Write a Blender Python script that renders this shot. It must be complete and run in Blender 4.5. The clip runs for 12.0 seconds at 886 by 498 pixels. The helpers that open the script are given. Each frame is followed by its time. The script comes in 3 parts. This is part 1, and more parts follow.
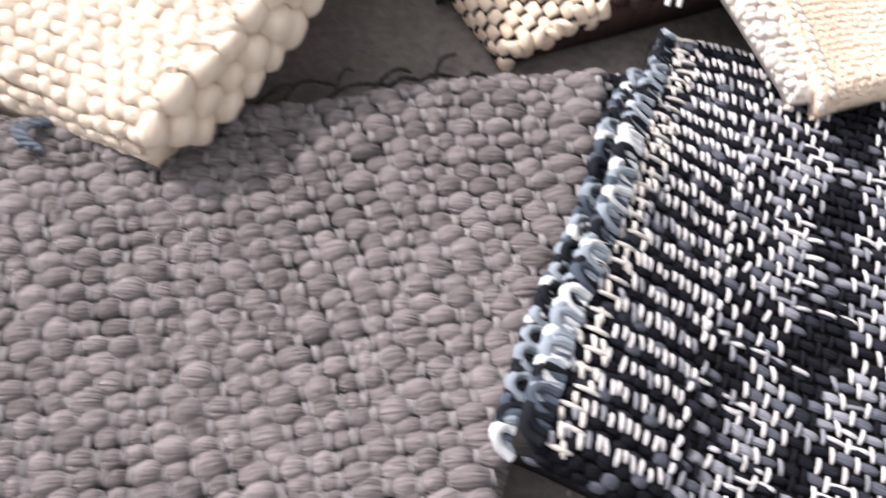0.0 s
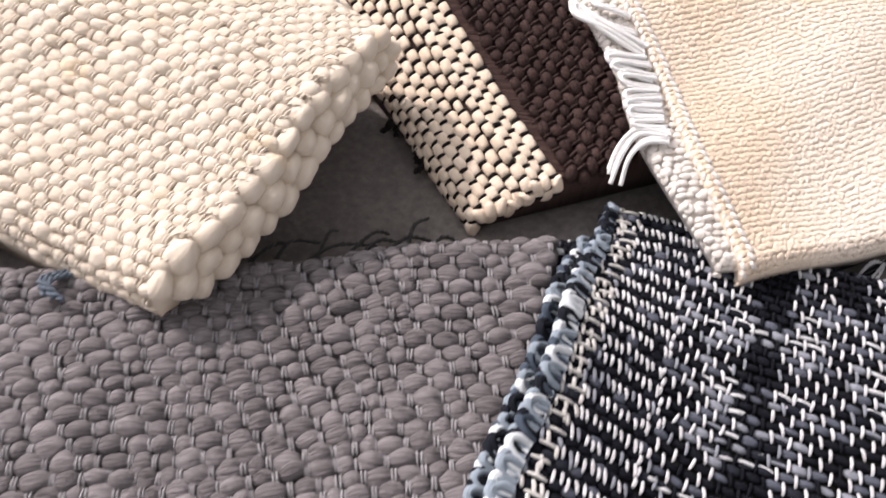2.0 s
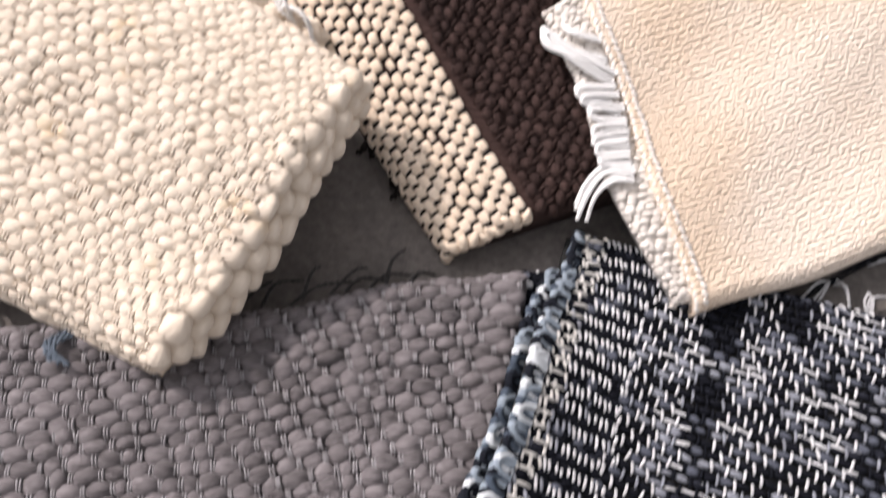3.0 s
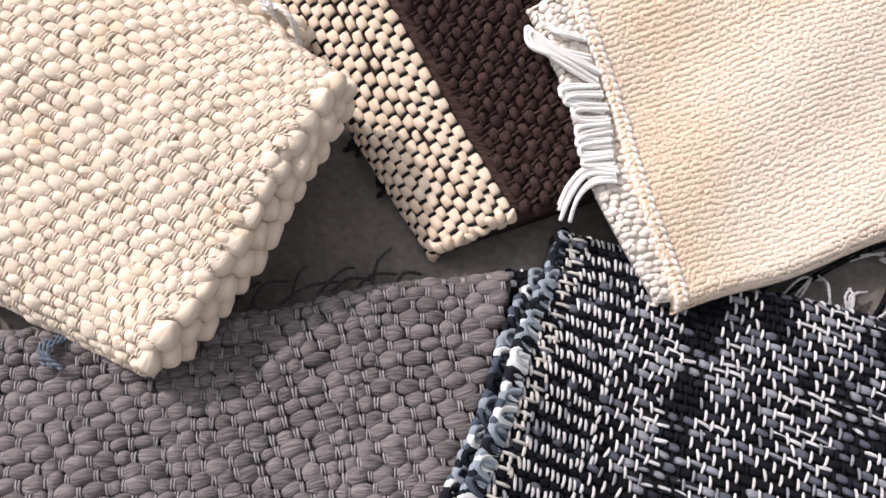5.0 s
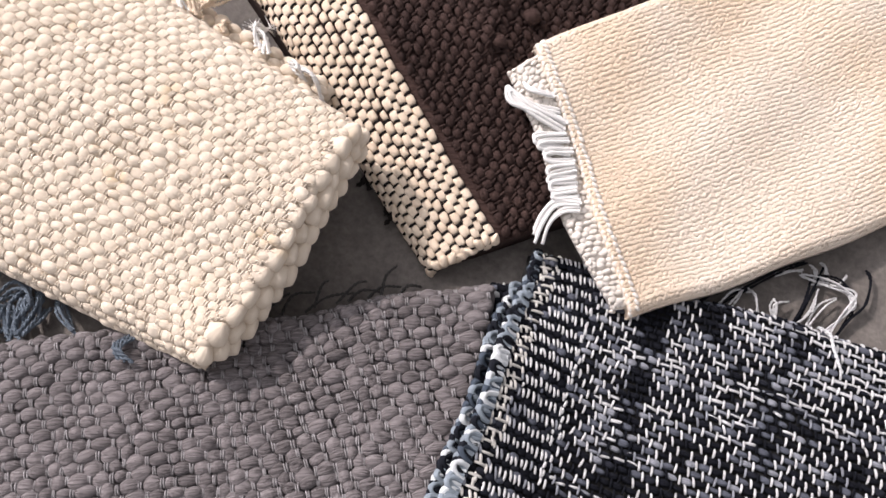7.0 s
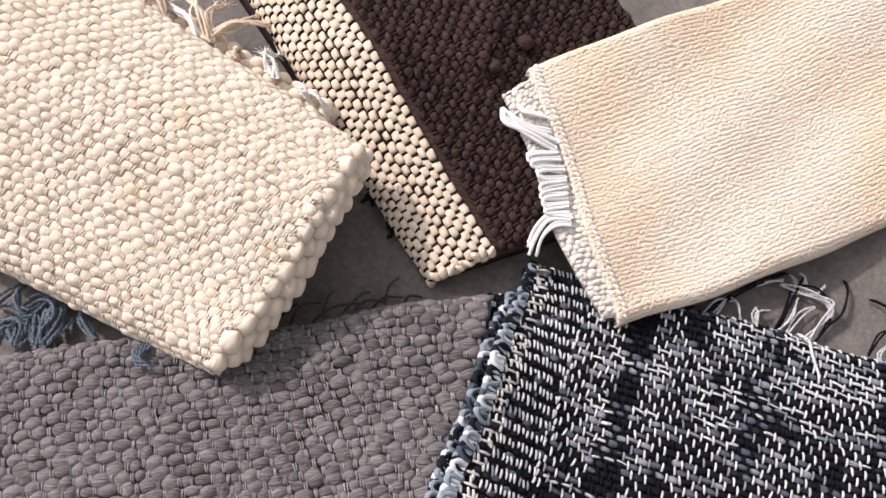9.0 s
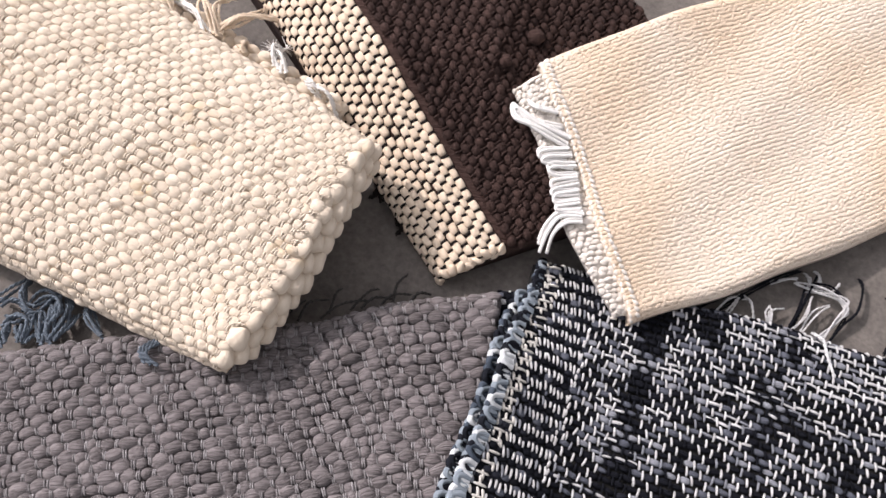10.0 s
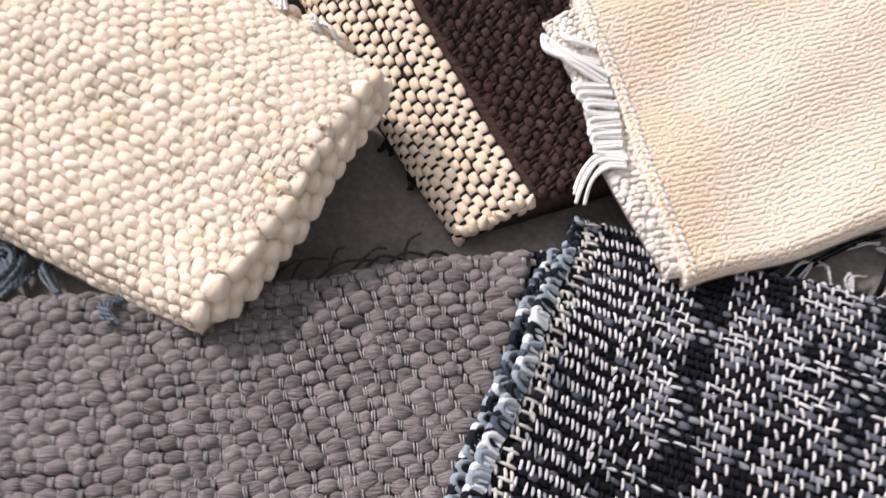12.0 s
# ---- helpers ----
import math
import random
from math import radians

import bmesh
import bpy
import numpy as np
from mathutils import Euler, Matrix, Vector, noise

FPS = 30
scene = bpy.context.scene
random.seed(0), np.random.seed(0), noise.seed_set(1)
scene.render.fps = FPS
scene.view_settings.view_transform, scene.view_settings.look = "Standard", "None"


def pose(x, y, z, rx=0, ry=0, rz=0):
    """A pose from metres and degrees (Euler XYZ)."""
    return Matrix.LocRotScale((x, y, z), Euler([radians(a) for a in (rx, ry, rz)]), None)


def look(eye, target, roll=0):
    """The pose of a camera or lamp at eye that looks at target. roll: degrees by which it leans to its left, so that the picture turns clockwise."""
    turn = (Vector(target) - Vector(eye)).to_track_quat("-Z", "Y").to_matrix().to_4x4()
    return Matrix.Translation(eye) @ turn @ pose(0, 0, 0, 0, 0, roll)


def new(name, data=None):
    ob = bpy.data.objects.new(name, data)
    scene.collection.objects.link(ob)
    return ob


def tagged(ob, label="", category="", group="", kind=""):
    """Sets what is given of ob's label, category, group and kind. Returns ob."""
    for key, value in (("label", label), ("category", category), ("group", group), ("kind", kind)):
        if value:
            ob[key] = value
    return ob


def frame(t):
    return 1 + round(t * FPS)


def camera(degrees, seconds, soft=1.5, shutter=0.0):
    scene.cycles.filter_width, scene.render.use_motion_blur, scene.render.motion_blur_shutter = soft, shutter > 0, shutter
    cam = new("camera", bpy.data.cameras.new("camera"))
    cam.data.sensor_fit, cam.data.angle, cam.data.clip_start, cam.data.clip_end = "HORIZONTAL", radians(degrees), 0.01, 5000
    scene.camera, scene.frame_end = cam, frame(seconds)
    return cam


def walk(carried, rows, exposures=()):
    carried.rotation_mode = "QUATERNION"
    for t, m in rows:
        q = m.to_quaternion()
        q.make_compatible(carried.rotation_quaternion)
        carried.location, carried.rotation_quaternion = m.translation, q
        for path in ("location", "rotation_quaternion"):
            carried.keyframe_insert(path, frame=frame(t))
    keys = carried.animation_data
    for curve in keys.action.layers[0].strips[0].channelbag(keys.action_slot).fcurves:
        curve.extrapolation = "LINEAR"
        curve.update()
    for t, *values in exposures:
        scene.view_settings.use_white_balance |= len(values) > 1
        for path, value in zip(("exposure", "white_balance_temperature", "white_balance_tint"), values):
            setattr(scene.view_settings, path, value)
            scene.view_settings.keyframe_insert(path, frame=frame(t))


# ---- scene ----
cam = camera(57.8, 12.0, 1.5, 0.8)
PATH = [
    (0, (0.12, 0.117, 0.28), (0.01, 1.036, -1.493), 5.8),
    (0.1, (0.115, 0.115, 0.282), (0.007, 1.048, -1.484), 6.1),
    (0.5, (0.114, 0.112, 0.291), (-0.043, 1.094, -1.444), 5.3),
    (1, (0.118, 0.105, 0.325), (-0.044, 1.181, -1.353), 5.9),
    (1.5, (0.13, 0.098, 0.337), (-0.047, 1.252, -1.288), 5.6),
    (2, (0.132, 0.111, 0.328), (-0.031, 1.263, -1.299), 6.2),
    (2.5, (0.121, 0.148, 0.37), (0.061, 1.016, -1.431), 9.1),
    (2.6, (0.119, 0.158, 0.378), (0.071, 0.984, -1.443), 9.6),
    (3, (0.113, 0.187, 0.4), (0.089, 0.997, -1.429), 10.7),
    (3.2, (0.119, 0.199, 0.407), (0.06, 1.036, -1.409), 8.4),
    (5, (0.12, 0.21, 0.416), (0.1, 0.908, -1.458), 10.5),
    (5.5, (0.121, 0.204, 0.415), (0.103, 0.892, -1.463), 10.6),
    (5.9, (0.115, 0.184, 0.448), (0.131, 0.806, -1.449), 13.4),
    (6, (0.116, 0.184, 0.458), (0.125, 0.796, -1.446), 13.0),
    (6.5, (0.119, 0.176, 0.488), (0.111, 0.884, -1.383), 11.5),
    (7, (0.121, 0.171, 0.503), (0.101, 0.932, -1.347), 10.6),
    (9, (0.123, 0.158, 0.532), (0.092, 0.95, -1.304), 9.7),
    (9.5, (0.123, 0.16, 0.532), (0.087, 0.946, -1.307), 9.4),
    (10, (0.121, 0.16, 0.526), (0.076, 0.942, -1.314), 8.9),
    (10.5, (0.122, 0.158, 0.513), (0.062, 0.931, -1.331), 8.0),
    (11, (0.121, 0.158, 0.499), (0.058, 0.92, -1.349), 7.8),
    (11.5, (0.123, 0.147, 0.473), (0.039, 0.972, -1.347), 6.7),
    (11.9, (0.132, 0.131, 0.432), (0.011, 1.049, -1.340), 5.4),
    (12, (0.133, 0.124, 0.418), (0.007, 1.08, -1.335), 5.4),
]
EXPOSURES = [(0.0, 0.36, 6500, 18), (0.5, -0.01, 6500, 18), (1.5, -0.04, 6500, 18), (2.5, -0.14, 6500, 18), (5.0, -0.24, 6500, 18), (11.0, -0.23, 6500, 18), (12.0, -0.17, 6500, 18)]
walk(cam, [(t, look(eye, target, roll)) for t, eye, target, roll in PATH], EXPOSURES)

# ---- light ----
world = bpy.data.worlds.new("world")
scene.world = world
world.use_nodes = True
wn = world.node_tree
sky = wn.nodes.new("ShaderNodeTexSky")
sky.sky_type, sky.sun_disc = "NISHITA", False
SUN_TRAVEL = Vector((1.0, -0.47, -0.88)).normalized()
sky.sun_elevation = math.asin(-SUN_TRAVEL.z)
sky.sun_rotation = math.atan2(-SUN_TRAVEL.x, -SUN_TRAVEL.y)
sky.air_density, sky.dust_density = 1.0, 4.0
pale = wn.nodes.new("ShaderNodeHueSaturation")
pale.inputs["Saturation"].default_value = 0.0
wn.links.new(sky.outputs[0], pale.inputs["Color"])
wn.links.new(pale.outputs[0], wn.nodes["Background"].inputs[0])
wn.nodes["Background"].inputs[1].default_value = 0.225
sun = new("sun", bpy.data.lights.new("sun", "SUN"))
sun.data.energy, sun.data.angle, sun.data.color = 3.8, radians(2), (1.0, 0.925, 0.845)
sun.matrix_world = look(Vector((0.1, 0.35, 0)) - 3 * SUN_TRAVEL, (0.1, 0.35, 0))


# ---- materials ----
def material(name):
    m = bpy.data.materials.new(name)
    m.use_nodes = True
    return m, m.node_tree, m.node_tree.nodes["Principled BSDF"]


def yarn(name, dark, light, fibres=9.0, fuzz=0.25, relief=0.5, stain=None, painted=False, streaks=1.1):
    """Spun yarn: fibre streaks along the strand, a little fuzz, shade changing from strand to strand."""
    m, nt, bsdf = material(name)
    n, link = nt.nodes, nt.links
    geo = n.new("ShaderNodeNewGeometry")
    uv = n.new("ShaderNodeUVMap")
    obj = n.new("ShaderNodeTexCoord")
    wide = n.new("ShaderNodeTexNoise")
    wide.inputs["Scale"].default_value, wide.inputs["Detail"].default_value = 14, 3
    link.new(obj.outputs["Object"], wide.inputs["Vector"])
    fine = n.new("ShaderNodeTexNoise")
    fine.inputs["Scale"].default_value, fine.inputs["Detail"].default_value = 1500, 4
    link.new(obj.outputs["Object"], fine.inputs["Vector"])
    scale = n.new("ShaderNodeMapping")
    scale.inputs["Scale"].default_value = (1.3, fibres, 1)
    link.new(uv.outputs[0], scale.inputs["Vector"])
    add = n.new("ShaderNodeVectorMath")
    seed = n.new("ShaderNodeVectorMath")
    seed.operation = "SCALE"
    seed.inputs[0].default_value = (17.0, 31.0, 5.0)
    link.new(geo.outputs["Random Per Island"], seed.inputs["Scale"])
    link.new(scale.outputs[0], add.inputs[0])
    link.new(seed.outputs[0], add.inputs[1])
    streak = n.new("ShaderNodeTexNoise")
    streak.inputs["Scale"].default_value, streak.inputs["Detail"].default_value = 1.0, 3
    streak.inputs["Distortion"].default_value = 0.5
    link.new(add.outputs[0], streak.inputs["Vector"])
    # shade: strand by strand, broad drift, streaks
    mixv = n.new("ShaderNodeMath")
    mixv.operation = "MULTIPLY_ADD"
    mixv.inputs[1].default_value = 0.40
    link.new(geo.outputs["Random Per Island"], mixv.inputs[0])
    s2 = n.new("ShaderNodeMath")
    s2.operation = "MULTIPLY_ADD"
    s2.inputs[1].default_value, s2.inputs[2].default_value = streaks, 0.17 - streaks / 2
    link.new(streak.outputs[0], s2.inputs[0])
    s3 = n.new("ShaderNodeMath")
    s3.operation = "MULTIPLY_ADD"
    s3.inputs[1].default_value = 0.5
    link.new(wide.outputs[0], s3.inputs[0])
    link.new(s2.outputs[0], s3.inputs[2])
    link.new(s3.outputs[0], mixv.inputs[2])
    ramp = n.new("ShaderNodeMix")
    ramp.data_type = "RGBA"
    link.new(mixv.outputs[0], ramp.inputs[0])
    ramp.inputs[6].default_value, ramp.inputs[7].default_value = (*dark, 1), (*light, 1)
    colour = ramp.outputs[2]
    if painted:
        attr = n.new("ShaderNodeAttribute")
        attr.attribute_name = "dye"
        mul = n.new("ShaderNodeMix")
        mul.data_type, mul.blend_type = "RGBA", "MULTIPLY"
        mul.inputs[0].default_value = 1
        link.new(attr.outputs["Color"], mul.inputs[6])
        link.new(colour, mul.inputs[7])
        colour = mul.outputs[2]
    if stain:
        patch = n.new("ShaderNodeTexNoise")
        patch.inputs["Scale"].default_value, patch.inputs["Detail"].default_value = stain[1], 2
        link.new(obj.outputs["Object"], patch.inputs["Vector"])
        rng = n.new("ShaderNodeMapRange")
        rng.inputs[1].default_value, rng.inputs[2].default_value = stain[2], stain[3]
        link.new(patch.outputs[0], rng.inputs[0])
        over = n.new("ShaderNodeMix")
        over.data_type = "RGBA"
        link.new(rng.outputs[0], over.inputs[0])
        link.new(colour, over.inputs[6])
        tint = n.new("ShaderNodeMix")
        tint.data_type, tint.blend_type = "RGBA", "MULTIPLY"
        tint.inputs[0].default_value = 1
        link.new(colour, tint.inputs[6])
        tint.inputs[7].default_value = (*stain[0], 1)
        link.new(tint.outputs[2], over.inputs[7])
        colour = over.outputs[2]
    link.new(colour, bsdf.inputs["Base Color"])
    bsdf.inputs["Roughness"].default_value = 0.92
    bsdf.inputs["Specular IOR Level"].default_value = 0.12
    bsdf.inputs["Sheen Weight"].default_value = fuzz
    bsdf.inputs["Sheen Roughness"].default_value = 0.5
    b1 = n.new("ShaderNodeBump")
    b1.inputs["Strength"].default_value, b1.inputs["Distance"].default_value = relief, 0.0016
    link.new(streak.outputs[0], b1.inputs["Height"])
    b2 = n.new("ShaderNodeBump")
    b2.inputs["Strength"].default_value, b2.inputs["Distance"].default_value = 0.35, 0.0004
    link.new(fine.outputs[0], b2.inputs["Height"])
    link.new(b1.outputs[0], b2.inputs["Normal"])
    link.new(b2.outputs[0], bsdf.inputs["Normal"])
    return m


def suede(name):
    m, nt, bsdf = material(name)
    n, link = nt.nodes, nt.links
    obj = n.new("ShaderNodeTexCoord")
    a, b, c = (n.new("ShaderNodeTexNoise") for _ in range(3))
    for t, s, d in ((a, 6, 4), (b, 260, 4), (c, 45, 3)):
        t.inputs["Scale"].default_value, t.inputs["Detail"].default_value = s, d
        link.new(obj.outputs["Object"], t.inputs["Vector"])
    r1 = n.new("ShaderNodeMix")
    r1.data_type = "RGBA"
    link.new(a.outputs[0], r1.inputs[0])
    r1.inputs[6].default_value, r1.inputs[7].default_value = (0.100, 0.089, 0.081, 1), (0.166, 0.149, 0.138, 1)
    r2 = n.new("ShaderNodeMix")
    r2.data_type, r2.blend_type = "RGBA", "OVERLAY"
    r2.inputs[0].default_value = 0.55
    link.new(r1.outputs[2], r2.inputs[6])
    link.new(b.outputs[0], r2.inputs[7])
    r3 = n.new("ShaderNodeMix")
    r3.data_type, r3.blend_type = "RGBA", "OVERLAY"
    r3.inputs[0].default_value = 0.35
    link.new(r2.outputs[2], r3.inputs[6])
    link.new(c.outputs[0], r3.inputs[7])
    link.new(r3.outputs[2], bsdf.inputs["Base Color"])
    bsdf.inputs["Roughness"].default_value = 0.85
    bsdf.inputs["Sheen Weight"].default_value = 0.12
    bump = n.new("ShaderNodeBump")
    bump.inputs["Strength"].default_value, bump.inputs["Distance"].default_value = 0.5, 0.0012
    link.new(b.outputs[0], bump.inputs["Height"])
    link.new(bump.outputs[0], bsdf.inputs["Normal"])
    return m


CREAM = yarn("cream_wool", (0.5550, 0.4650, 0.3640), (0.7050, 0.6220, 0.5200), 5, 0.06, 0.4, ((1.0, 0.90, 0.74), 38.0, 0.64, 0.78))
CREAM_TIE = yarn("cream_warp", (0.5450, 0.4620, 0.3680), (0.6900, 0.6120, 0.5170), 5, 0.05, 0.4)
GREY = yarn("grey_wool", (0.0480, 0.0425, 0.0438), (0.2120, 0.1920, 0.1970), 13, 0.08, 1.0, streaks=2.0)
GREY_TIE = yarn("grey_warp", (0.1496, 0.1408, 0.1458), (0.3256, 0.3124, 0.3222), 6, 0.08, 0.5)
BLUE_TASSEL = yarn("blue_grey_yarn", (0.0467, 0.0638, 0.0850), (0.1445, 0.1785, 0.2210), 6, 0.12, 0.5)
DARK_STRAND = yarn("dark_grey_yarn", (0.022, 0.021, 0.021), (0.07, 0.066, 0.064), 6, 0.1, 0.5)
IVORY = yarn("ivory_cotton", (0.6023, 0.4766, 0.3529), (0.7657, 0.6550, 0.5324), 5, 0.05, 0.3)
BLACK_TIE = yarn("black_warp", (0.008, 0.007, 0.007), (0.022, 0.018, 0.017), 6, 0.0, 0.4)
BROWN = yarn("dark_brown_wool", (0.0123, 0.0076, 0.0075), (0.0648, 0.0393, 0.0342), 9, 0.01, 0.9)
OFFWHITE = yarn("off_white_cotton", (0.6550, 0.5600, 0.4600), (0.7350, 0.6480, 0.5530), 5, 0.05, 0.15, ((0.97, 0.905, 0.83), 8.0, 0.42, 0.62))
WHITE_LOOP = yarn("bleached_yarn", (0.74, 0.735, 0.72), (0.87, 0.865, 0.85), 5, 0.08, 0.5)
PALE = yarn("washed_cotton", (0.60, 0.55, 0.49), (0.77, 0.73, 0.68), 5, 0.05, 0.3)
DYED = yarn("dyed_yarn", (0.62, 0.62, 0.62), (1.0, 1.0, 1.0), 7, 0.0, 0.7, painted=True)
SUEDE = suede("grey_brown_suede")


# ---- building helpers ----
def arrays(name, verts, faces, mat, parent=None, label="", uvs=None, dye=None, kind="", smooth=True):
    """One mesh object from arrays of vertices, faces, and per-vertex uv and yarn colour."""
    me = bpy.data.meshes.new(name)
    me.from_pydata(verts.tolist() if hasattr(verts, "tolist") else verts, [], faces.tolist() if hasattr(faces, "tolist") else faces)
    if smooth:
        me.polygons.foreach_set("use_smooth", [True] * len(me.polygons))
    loops = np.empty(len(me.loops), dtype=np.int32)
    me.loops.foreach_get("vertex_index", loops)
    if uvs is not None:
        layer = me.uv_layers.new(name="UVMap")
        layer.data.foreach_set("uv", np.asarray(uvs, dtype=np.float32)[loops].ravel())
    if dye is not None:
        at = me.color_attributes.new("dye", "FLOAT_COLOR", "POINT")
        rgba = np.ones((len(verts), 4), dtype=np.float32)
        rgba[:, :3] = dye
        at.data.foreach_set("color", rgba.ravel())
    me.materials.append(mat)
    ob = new(name, me)
    if parent is not None:
        ob.parent = parent
    return tagged(ob, label, kind=kind)


def puff_template(rings=9, around=12, power=0.75, blunt=3.0):
    """A spindle along x, of length and width 2: rings of vertices, blunt at its ends."""
    xs = np.sin(np.linspace(-0.97, 0.97, rings) * np.pi / 2)
    vs, uv = [], []
    for x in xs:
        r = (1 - abs(x) ** blunt) ** power
        for k in range(around):
            t = 2 * np.pi * k / around
            vs.append((x, r * np.cos(t), r * np.sin(t)))
            uv.append(((x + 1) / 2, abs(2 * k / around - 1)))
    fs = []
    for i in range(rings - 1):
        for k in range(around):
            q = (k + 1) % around
            fs.append((i * around + k, i * around + q, (i + 1) * around + q, (i + 1) * around + k))
    c0, c1 = len(vs), len(vs) + 1
    vs += [(-1, 0, 0), (1, 0, 0)]
    uv += [(0, 0.5), (1, 0.5)]
    for k in range(around):
        q = (k + 1) % around
        fs.append((c0, q, k, k))
        fs.append((c1, (rings - 1) * around + k, (rings - 1) * around + q, (rings - 1) * around + q))
    return np.array(vs), fs, np.array(uv)


def tidy(faces):
    return [f[:3] if f[2] == f[3] else f for f in faces]


FAT = puff_template(11, 14, 0.62, 2.3)
PLUMP = puff_template(10, 12, 0.48, 2.8)
BLOCK = puff_template(9, 12, 0.34, 4.0)
MID = puff_template(7, 10, 0.62)
SLIM = puff_template(7, 8, 0.32)


def twisted(template, grooves=3, depth=0.08, turn=2.6):
    """A template of a plied yarn: shallow grooves winding round the spindle."""
    v, f, u = template
    around = np.arctan2(v[:, 2], v[:, 1])
    v = v.copy()
    v[:, 1:] *= (1 + depth * np.cos(grooves * around + turn * v[:, 0]))[:, None]
    return v, f, u


PLIED = twisted(puff_template(13, 26, 0.60, 2.3))


def stamp(template, centre, ax, ay, az, bend=None):
    """Copies of a template at many centres with their three half axes; bend lowers the ends along z."""
    tv, tf, tu = template
    n, k = len(centre), len(tv)
    x, y, z = tv[:, 0], tv[:, 1], tv[:, 2]
    zz = np.broadcast_to(z, (n, k)).copy()
    if bend is not None:
        zz -= bend[:, None] * (x ** 2)[None, :]
    v = centre[:, None, :] + x[None, :, None] * ax[:, None, :] + y[None, :, None] * ay[:, None, :] + zz[:, :, None] * az[:, None, :]
    base = np.arange(n) * k
    faces = []
    tf = tidy(tf)
    for b in base.tolist():
        faces += [tuple(i + b for i in f) for f in tf]
    return v.reshape(-1, 3), faces, np.tile(tu, (n, 1))


def merge(chunks):
    vs, fs, us, ds, off = [], [], [], [], 0
    for c in chunks:
        vs.append(c[0])
        fs += [tuple(i + off for i in f) for f in c[1]]
        us.append(c[2])
        if len(c) > 3:
            ds.append(c[3])
        off += len(c[0])
    return np.concatenate(vs), fs, np.concatenate(us), (np.concatenate(ds) if ds else None)


def unit(v):
    return v / np.maximum(np.linalg.norm(v, axis=-1, keepdims=True), 1e-9)


def tube(points, radius, sides=7, plies=1, twist=420.0, taper=0.0):
    """A yarn along a smooth line through points; with plies it is laid of twisted strands."""
    p = np.asarray(points, dtype=float)
    t = np.linspace(0, len(p) - 1, max(8, 7 * (len(p) - 1)) + 1)
    i = np.clip(t.astype(int), 0, len(p) - 2)
    f = (t - i)[:, None]
    q = lambda k: p[np.clip(i + k, 0, len(p) - 1)]
    c = 0.5 * (2 * q(0) + (q(1) - q(-1)) * f + (2 * q(-1) - 5 * q(0) + 4 * q(1) - q(2)) * f ** 2 + (3 * q(0) - q(-1) - 3 * q(1) + q(2)) * f ** 3)
    d = unit(np.gradient(c, axis=0))
    up = np.tile(np.array([0.13, 0.21, 0.97]), (len(c), 1))
    s = unit(np.cross(d, up))
    w = np.cross(s, d)
    run = np.concatenate([[0], np.cumsum(np.linalg.norm(np.diff(c, axis=0), axis=1))])
    chunks = []
    for k in range(plies):
        r = radius if plies == 1 else radius * 0.62
        ang = run * twist + 2 * np.pi * k / plies
        cc = c if plies == 1 else c + radius * 0.5 * (np.cos(ang)[:, None] * s + np.sin(ang)[:, None] * w)
        th = 2 * np.pi * np.arange(sides) / sides
        rr = r * (1 - taper * (run / run[-1]) ** 3)
        v = cc[:, None, :] + rr[:, None, None] * (np.cos(th)[None, :, None] * s[:, None, :] + np.sin(th)[None, :, None] * w[:, None, :])
        uv = np.stack([np.repeat(run * 120, sides), np.tile(np.abs(2 * np.arange(sides) / sides - 1), len(c))], axis=1)
        fs = []
        for a in range(len(c) - 1):
            for b in range(sides):
                e = (b + 1) % sides
                fs.append((a * sides + b, a * sides + e, (a + 1) * sides + e, (a + 1) * sides + b))
        fs.append(tuple(range(sides)))
        fs.append(tuple(range((len(c) - 1) * sides, len(c) * sides)))
        chunks.append((v.reshape(-1, 3), fs, uv))
    v, f2, u, _ = merge(chunks)
    return v, f2, u


def wobble(x, y, scale, seed=0.0):
    """Smooth noise from -1 to 1 for arrays."""
    x, y = np.broadcast_arrays(np.asarray(x, float), np.asarray(y, float))
    out = np.array([noise.noise(Vector((a * scale + seed, b * scale - seed, seed * 1.7))) for a, b in zip(x.ravel(), y.ravel())])
    return out.reshape(x.shape)


